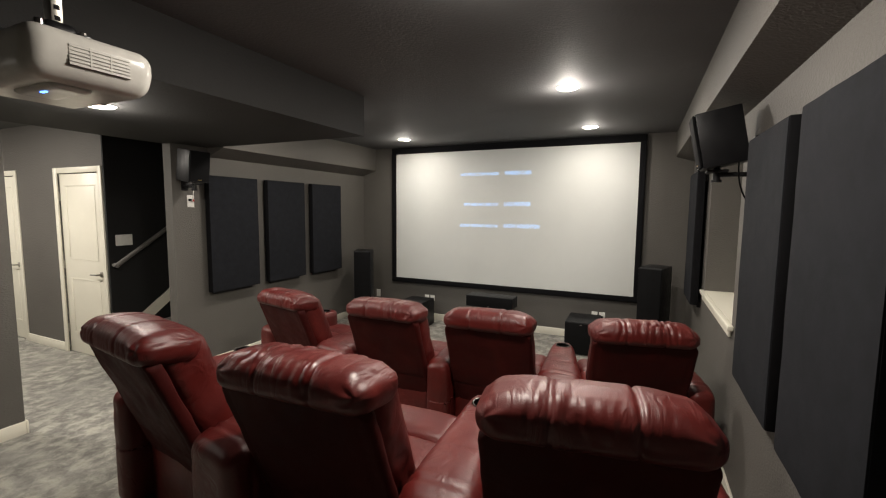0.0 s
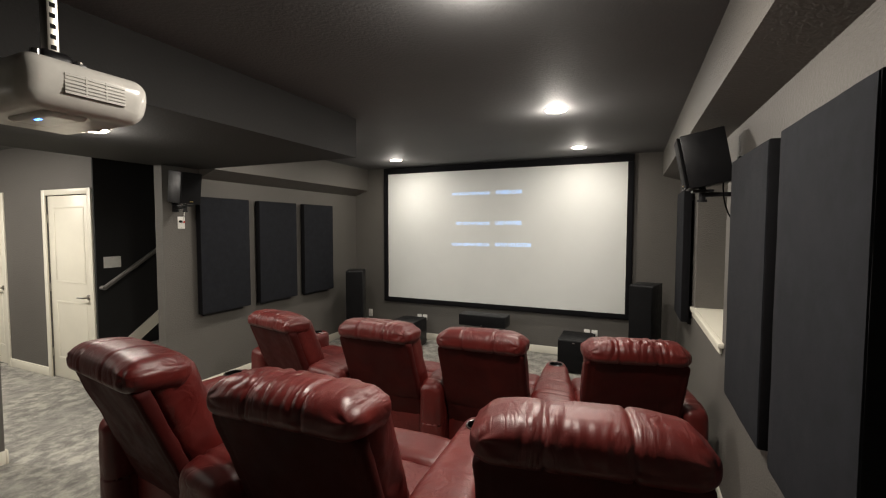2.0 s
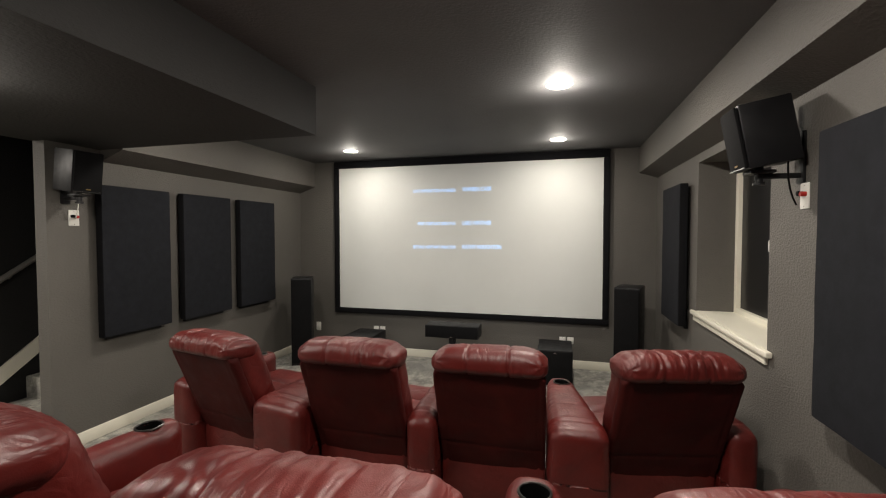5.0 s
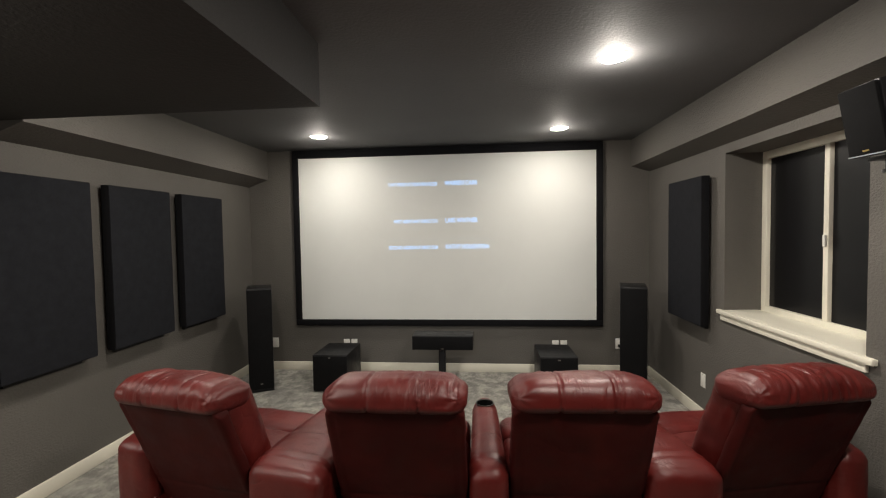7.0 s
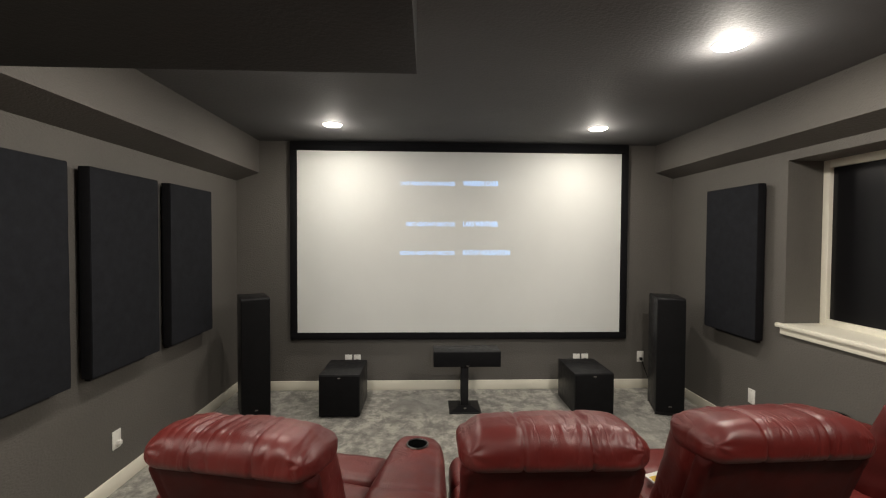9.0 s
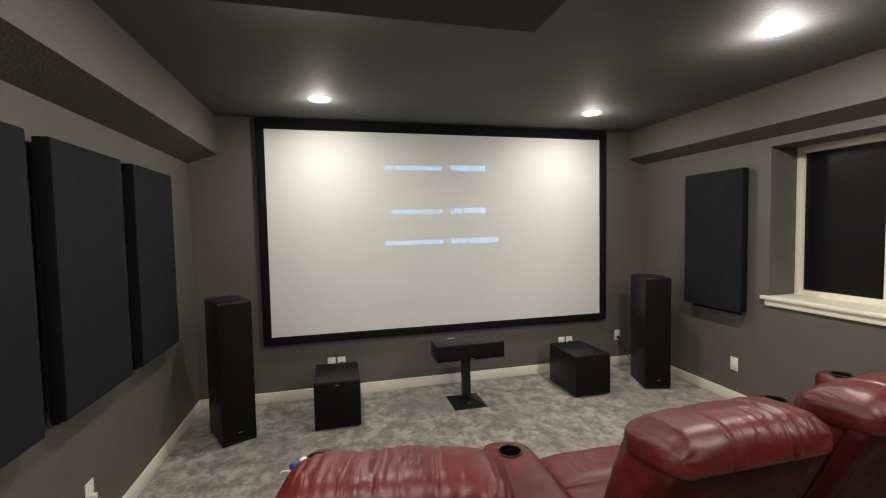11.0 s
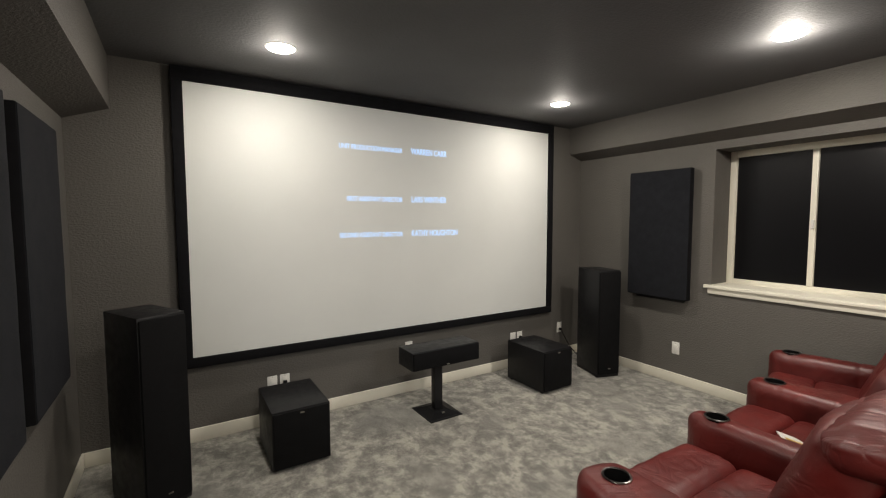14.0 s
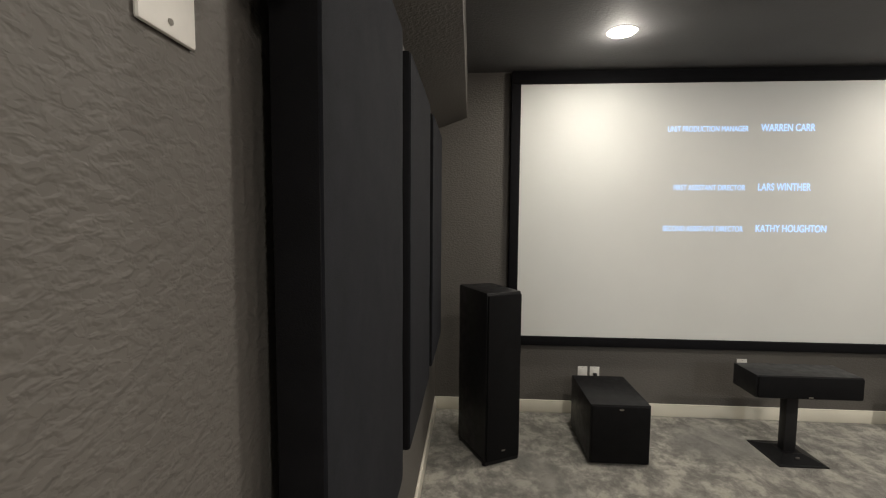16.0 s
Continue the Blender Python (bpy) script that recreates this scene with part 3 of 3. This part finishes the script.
for x, z, plug, tall in ((-2.89, 0.328, "", 0.08), (-2.80, 0.328, "black", 0.08), (-0.505, 0.328, "", 0.08), (-0.415, 0.328, "black", 0.08), (0.18, 0.335, "black", 0.116), (-1.73, 0.40, "", 0.116), (-3.75, 0.32, "", 0.116)):
    wall_plate(pose(x, NY, z), plug, tall=tall)
wall_plate(pose(EX, 4.62, 0.335, 0, 0, -90))
wall_plate(pose(WX, 4.06, 0.31, 0, 0, 90), "white")
wall_plate(pose(-5.0, 2.81, 1.295, 0, 0, 90), "", 0.165)
for m in (pose(WX, 2.885, 1.705, 0, 0, 90), pose(EX, 2.80, 1.752, 0, 0, -90)):
    sp = wall_plate(m, "", 0.072, False)
    part("jack", cylinder(bmesh.new(), 0.011, (0.012, -0.006, 0.008), (0.012, -0.028, 0.008), n=14), RED_PLUG, sp, "red speaker jack")
    part("jack", cylinder(bmesh.new(), 0.011, (-0.014, -0.006, 0.012), (-0.014, -0.028, 0.012), n=14), CUP_BLACK, sp, "black speaker jack")


def cord(name, pts, r, mat, label):
    return tagged(new(name, mesh_of(name, tube(bmesh.new(), pts, r), mat, 180)), label, "cable")


cord("speaker_cable", sag((WX + 0.03, 2.876, 1.70), (WX + 0.10, 2.86, 1.86), 0.03), 0.004, PLASTIC, "white speaker cable hanging below the bracket")
cord("speaker_cable", [(EX - 0.14 + 0.11 * k / 12 + 0.02 * math.sin(k * 0.5), 2.80 - 0.03 * math.sin(k * 0.26), 1.98 + 0.05 * math.sin(k * 0.42) - 0.22 * (k / 12) ** 2) for k in range(13)], 0.004, CUP_BLACK, "black speaker cable looping down to a wall plate")
cord("power_cable", sag((0.18, NY - 0.03, 0.315), (0.20, 5.42, 0.05), 0.06), 0.004, CUP_BLACK, "black cable running down to the tower speaker")

# ---- projector ----
pj = thing("projector", pose(-1.585, 0.79, 1.915), "white home-cinema projector hung upside down from the ceiling", "projector")


def shell(p, out):
    q = Vector(p)
    q.x *= 1 - 0.07 * max(0.0, -p.z) / 0.07
    q.y *= 1 - 0.08 * max(0.0, -p.z) / 0.07 * (p.y > 0)
    return q + Vector((0, 0, 0.121))


part("shell", soft_box(bmesh.new(), 0.21, 0.155, 0.067, 0.042, 0.012, shell), PROJECTOR_WHITE, pj, smooth=180)
vent = part("side_vent", boxes((0.19, 0.2098, -0.068, 0.076, 0.096, 0.149)), VENT_GREY, pj, "grey vent grille")
for i in range(6):
    z = 0.0972 + i * 0.0090
    part("slat", boxes((0.2098, 0.2122, -0.068, 0.076, z, z + 0.0056)), PROJECTOR_WHITE, vent)
for y in (-0.022, 0.026):
    part("slat_rib", boxes((0.2098, 0.2128, y, y + 0.004, 0.096, 0.149)), PROJECTOR_WHITE, vent)
part("foot", cylinder(bmesh.new(), 0.011, (0.15, -0.10, 0.19), (0.15, -0.10, 0.205), n=14), CHROME, pj)
part("control_bump", soft_box(bmesh.new(), 0.10, 0.05, 0.012, 0.012, 0.012, lambda p, o: p + Vector((0.06, -0.04, 0.055))), PROJECTOR_WHITE, pj, smooth=180)
part("led", boxes((0.06, 0.068, -0.07, -0.062, 0.041, 0.0435), (0.075, 0.083, -0.07, -0.062, 0.041, 0.0435)), LED_BLUE, pj, "lit blue indicator lamps")
part("lens", cylinder(bmesh.new(), 0.04, (-0.10, 0.15, 0.11), (-0.10, 0.17, 0.11), n=28), CUP_BLACK, pj, "black glass lens")
mt = thing("projector_mount", pose(-1.585, 0.79, 2.10), "black ceiling mount with a perforated steel pole", "projector mount")
pole = part("pole", boxes((-0.02, 0.02, -0.014, 0.014, 0.045, CEIL - 2.10), bevel=0.002), NICKEL, mt, "perforated steel pole")
for k in range(12):
    part("slot", boxes((0.0201, 0.0208, -0.007, 0.007, 0.075 + k * 0.03, 0.088 + k * 0.03)), CUP_BLACK, pole)
part("ball_joint", soft_box(bmesh.new(), 0.05, 0.045, 0.03, 0.025, 0.012, lambda p, o: p + Vector((0, 0, 0.04))), BLACK_METAL, mt, smooth=180)
part("cross_arm", boxes((-0.02, 0.02, -0.15, 0.15, 0.004, 0.014), (-0.15, 0.15, -0.016, 0.016, 0.006, 0.016), bevel=0.002), BLACK_METAL, mt)
for dx, dy in ((0, -0.14), (0, 0.14), (-0.14, 0), (0.14, 0)):
    part("bolt", cylinder(bmesh.new(), 0.008, (dx, dy, -0.003), (dx, dy, 0.022), n=8), NICKEL, mt)
part("ceiling_plate", boxes((-0.08, 0.08, -0.08, 0.08, CEIL - 2.10 - 0.008, CEIL - 2.10), bevel=0.002), BLACK_METAL, mt)
cord("projector_cable", sag((-1.66, 0.60, 2.02), (-1.62, 0.72, 2.5), 0.12, 16), 0.006, CUP_BLACK, "black cable looping up from the projector")
cord("projector_cable", sag((-1.78, 0.60, 2.0), (-1.60, 0.70, 2.53), 0.16, 16), 0.005, CUP_BLACK, "black cable looping up from the projector")


# ---- recliners ----
def wrinkle(p, seed, along=0):
    """Pulled creases in soft leather: narrow, irregular valleys that run mostly across one axis, in patches."""
    warp = noise.noise(Vector((p.x * 6 + seed, p.y * 6, p.z * 6)))
    a, b = (p.x, p.y) if along == 0 else (p.y, p.x)
    n = noise.noise(Vector((a * 21 + warp * 2.2 + seed * 3, b * 5 + warp, p.z * 6)))
    n2 = noise.noise(Vector((a * 37 + warp * 3.0 + seed, b * 9 - warp * 2, p.z * 9 + 4)))
    valley = max(0.0, 1 - abs(n) * 5.5) + 0.5 * max(0.0, 1 - abs(n2) * 5.0)
    mask = max(0.0, noise.noise(Vector((p.x * 4.5 + seed * 2, p.y * 5 + 3, p.z * 4))) + 0.45)
    return -0.0068 * valley * mask + 0.004 * noise.noise(p * 8 + Vector((seed, 0, 0))) + 0.0015 * noise.noise(p * 22 + Vector((0, seed, 0)))


def gathers(p, seed):
    """Long folds that run over a headrest roll, tightest at its two seams and pinched together at its ends."""
    warp = noise.noise(Vector((p.x * 5 + seed, p.y * 5, p.z * 5)))
    u = p.x + 0.25 * (p.y - p.z) * noise.noise(Vector((p.x * 3.5, seed, 1.0))) + 0.018 * warp
    n = noise.noise(Vector((u * 21 + seed * 3, p.y * 3.5 + warp, p.z * 3.5)))
    n2 = noise.noise(Vector((u * 40 + seed, p.y * 6 - warp, p.z * 6 + 4)))
    valley = max(0.0, 1 - abs(n) * 3.4) + 0.4 * max(0.0, 1 - abs(n2) * 3.4)
    near_seam = math.exp(-((abs(p.x) - 0.105) / 0.07) ** 2)
    mask = min(1.0, max(0.05, noise.noise(Vector((p.x * 5 + seed * 2, p.y * 5 + 3, p.z * 4))) + 0.25 + 0.4 * near_seam))
    h = -0.0090 * valley * mask + 0.005 * noise.noise(p * 7 + Vector((seed, 0, 0)))
    for side in (-1, 1):
        for cy, cz in ((-0.09, 0.015), (0.08, 0.01)):
            dx, dy, dz = side * 0.272 - p.x, p.y - cy, p.z - cz
            d = math.sqrt(dx * dx + dy * dy + dz * dz)
            h -= 0.0075 * min(1.0, d / 0.05) * math.exp(-(d / 0.085) ** 2) * (0.5 + 0.5 * math.sin(6 * math.atan2(dz + 0.3 * dy, side * dx) + seed + 2 * warp)) + 0.005 * math.exp(-(d / 0.025) ** 2)
    return h


HW = 0.30
SEAT_LEN = 0.925


def recliner(m, seed, group, tilt, right=None, left=None, label=""):
    """A leather recliner; local y runs forward from the back seam. right, left: x of the neighbour's edge at the rear and the front of that arm."""
    r = thing("recliner", m, label, "recliner", group)
    lean = math.atan2(0.265, 0.68)
    tip = Matrix.Translation((0, 0.0, 0.89 - tilt)) @ pose(0, 0, 0, math.degrees(lean), 0, 0)

    def placed(bm, mat4):
        bmesh.ops.transform(bm, matrix=mat4, verts=bm.verts)
        return bm
    def back(p, o):
        stitch = -0.004 * math.exp(-((abs(p.x) - 0.255) / 0.006) ** 2) - 0.004 * math.exp(-((p.z + 0.17) / 0.007) ** 2)
        return p + o * (0.005 * noise.noise(p * 6 + Vector((seed, 0, 0))) + 0.002 * noise.noise(p * 17 + Vector((0, seed, 0))) + stitch) + Vector((0, 0.035, -0.335 - 0.05 * max(0.0, (abs(p.x) - 0.2) / 0.09) ** 2 * max(0.0, p.z / 0.345) ** 3))
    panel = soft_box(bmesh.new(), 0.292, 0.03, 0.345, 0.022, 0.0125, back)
    part("back_panel", placed(panel, tip), BACK_SHADED, r, "matte red back, its colour darkened for shade", smooth=180)

    def cushion(p, o):
        puff = 0.03 * max(0, o.y) * (1 - (p.x / 0.28) ** 2) - 0.03 * max(0.0, o.z)
        return p + o * (wrinkle(p, seed + 2.3) + puff) + Vector((0, 0.148, -0.285))
    part("back_cushion", placed(soft_box(bmesh.new(), 0.278, 0.098, 0.285, 0.07, 0.015, cushion), tip), LEATHER, r, smooth=180)

    def head(p, o):
        q = Vector(p)
        if p.z < 0:
            q.z *= 0.68 + 0.32 * min(1.0, max(0.0, (p.y + 0.09) / 0.15))
        up = min(1.0, max(0.0, p.z / 0.07))
        q.z -= (0.028 * (p.x / 0.3) ** 4 + 0.02 * max(0.0, p.y / 0.13)) * up
        seam = -0.009 * (math.exp(-((p.x - 0.105) / 0.006) ** 2) + math.exp(-((p.x + 0.105) / 0.006) ** 2))
        soft = max(0.12, 1 - abs(o.x) ** 2) * min(1.0, max(0.0, (o.z + 0.5) / 0.6))
        return q + o * (gathers(p, seed) * soft + seam) + Vector((0, 0.112, 0.916 - tilt))
    part("headrest", soft_box(bmesh.new(), 0.3, 0.132, 0.085, 0.075, 0.0072, head), GATHERED, r, smooth=180)
    part("base", boxes((-0.29, 0.29, 0.24, 0.86, 0.0, 0.33), bevel=0.02), LEATHER, r)

    def seat(p, o):
        return p + o * (0.7 * wrinkle(p, seed + 5.1, 1) + 0.012 * max(0, o.z) * (1 - (p.x / 0.3) ** 2))
    part("seat_cushion", soft_box(bmesh.new(), 0.292, 0.22, 0.075, 0.05, 0.018, lambda p, o: seat(p, o) + Vector((0, 0.44, 0.395))), LEATHER, r, smooth=180)
    part("front_cushion", soft_box(bmesh.new(), 0.290, 0.13, 0.08, 0.06, 0.018, lambda p, o: seat(p, o) + Vector((0, 0.775, 0.398))), LEATHER, r, smooth=180)
    part("footrest", soft_box(bmesh.new(), 0.285, 0.05, 0.15, 0.045, 0.02, lambda p, o: seat(p, o) + Vector((0, 0.875, 0.20))), LEATHER, r, smooth=180)

    def arm(side, rear, front):
        """Between this seat's edge and x = rear at the back, front at the front."""
        y0, y1, h = 0.13, SEAT_LEN, 0.60
        wr, wf = abs(rear - side * HW), abs(front - side * HW)
        wm = (wr + wf) / 2

        def lay(p, o):
            k = (p.y + (y1 - y0) / 2) / (y1 - y0)
            w = wr + (wf - wr) * k
            nose = math.sqrt(max(0.2, 1 - 0.75 * (max(0.0, k - 0.87) / 0.13) ** 2))
            q = Vector((side * (HW + w / 2) + p.x / wm * w * nose, p.y + (y0 + y1) / 2, p.z + h / 2))
            q.z -= 0.09 * max(0.0, 0.28 - k) * (p.z > 0) + 0.012 * (p.x / (wm / 2)) ** 2 * (p.z > 0)
            cross = -0.006 * math.exp(-((k - 0.40) / 0.012) ** 2) - 0.005 * math.exp(-((k - 0.13) / 0.010) ** 2) + 0.006 * math.exp(-((k - 0.10) / 0.014) ** 2) + 0.006 * math.exp(-((k - 0.16) / 0.014) ** 2)
            return q + o * (0.55 * wrinkle(q, seed + 7.7, 1) + cross) * (1.0 if p.z > 0 else 0.4)
        cx = side * (HW + (wr + (wf - wr) * 0.843) / 2)
        body = soft_box(bmesh.new(), wm / 2, (y1 - y0) / 2, h / 2, min(0.055, wm * 0.4), 0.014, lay)
        inner = []
        for v in body.verts:
            away = Vector((v.co.x - cx, v.co.y - 0.80))
            if v.co.z > 0.5 and away.length < 0.058:
                if away.length < 0.036:
                    inner.append(v)
                else:
                    away = away.normalized() * 0.046
                    v.co.x, v.co.y = cx + away.x, 0.80 + away.y
        bmesh.ops.delete(body, geom=inner, context="VERTS")
        a = part("arm", body, LEATHER, r, smooth=180)
        rim = ring(bmesh.new(), (cx, 0.80, 0.602), 0.0495, 0.0045, 32, 8, 0.8)
        part("cup_rim", rim, RIM_DARK, a, "chrome ring of a cup holder")
        well = bmesh.new()
        bmesh.ops.create_cone(well, cap_ends=False, segments=28, radius1=0.043, radius2=0.046, depth=0.08, matrix=Matrix.Translation((cx, 0.80, 0.564)))
        bmesh.ops.create_circle(well, cap_ends=True, segments=28, radius=0.043, matrix=Matrix.Translation((cx, 0.80, 0.524)))
        part("cup_well", well, CUP_BLACK, a, "black cup holder well")
    if right:
        arm(1, *right)
    if left:
        arm(-1, *left)
    return r


def row(places, z, group, texts):
    mats = [pose(x, y, z, 0, 0, turn) for x, y, turn in places]
    for i, m in enumerate(mats):
        if i + 1 < len(mats):
            rel = m.inverted() @ mats[i + 1]
            a, b = rel @ Vector((-HW, 0.13, 0)), rel @ Vector((-HW, SEAT_LEN, 0))
            right = (a.x, b.x)
        else:
            right = (HW + 0.15, HW + 0.16)
        recliner(m, 1.7 + i * 3.1 + z * 40, group, 0.03 if i == 0 and z == 0 else 0.0, right, (-HW - (0.13 if z > 0 else 0.20), -HW - 0.17) if i == 0 else None, texts)


row([(-2.71, 2.66, -12), (-1.68, 2.60, 0), (-0.905, 2.64, 2), (0.03, 2.77, 13)], 0.0, "front row of recliners", "red leather recliner with puffy headrest and cup-holder arms")
row([(-1.94, 1.05, -9), (-1.0, 1.03, 2), (-0.11, 1.137, 9)], 0.19, "rear row of recliners", "red leather recliner with cup-holder arms on the riser")

cup_item = thing("small_bottle", pose(-2.995, 3.465, 0.606, 0, 0, 35), "small blue and white plastic bottle lying in a cup holder", "bottle")
part("bottle_body", soft_box(bmesh.new(), 0.024, 0.014, 0.013, 0.012, 0.006, lambda p, o: p + Vector((-0.014, 0, 0.014))), BLUE_PLASTIC, cup_item, "blue bottle body", smooth=180)
part("cap", soft_box(bmesh.new(), 0.017, 0.017, 0.015, 0.014, 0.006, lambda p, o: p + Vector((0.024, 0, 0.016))), PLASTIC, cup_item, "white rounded cap", smooth=180)
cord("lanyard", [(-3.06 + 0.006 * k, 3.425 + 0.004 * k * (k < 6), 0.613 + 0.004 * math.sin(k)) for k in range(14)], 0.0025, PLASTIC, "thin white lanyard across a cup holder")

bk = thing("booklet", pose(-1.02, 3.20, 0.492, 14, 8, 30), "small white and yellow printed booklet on a seat", "booklet")
part("pages", boxes((-0.07, 0.07, -0.05, 0.05, 0.0, 0.006), bevel=0.001), PAPER, bk)
part("cover_print", boxes((-0.06, -0.01, -0.04, 0.03, 0.0062, 0.007)), YELLOW, bk)
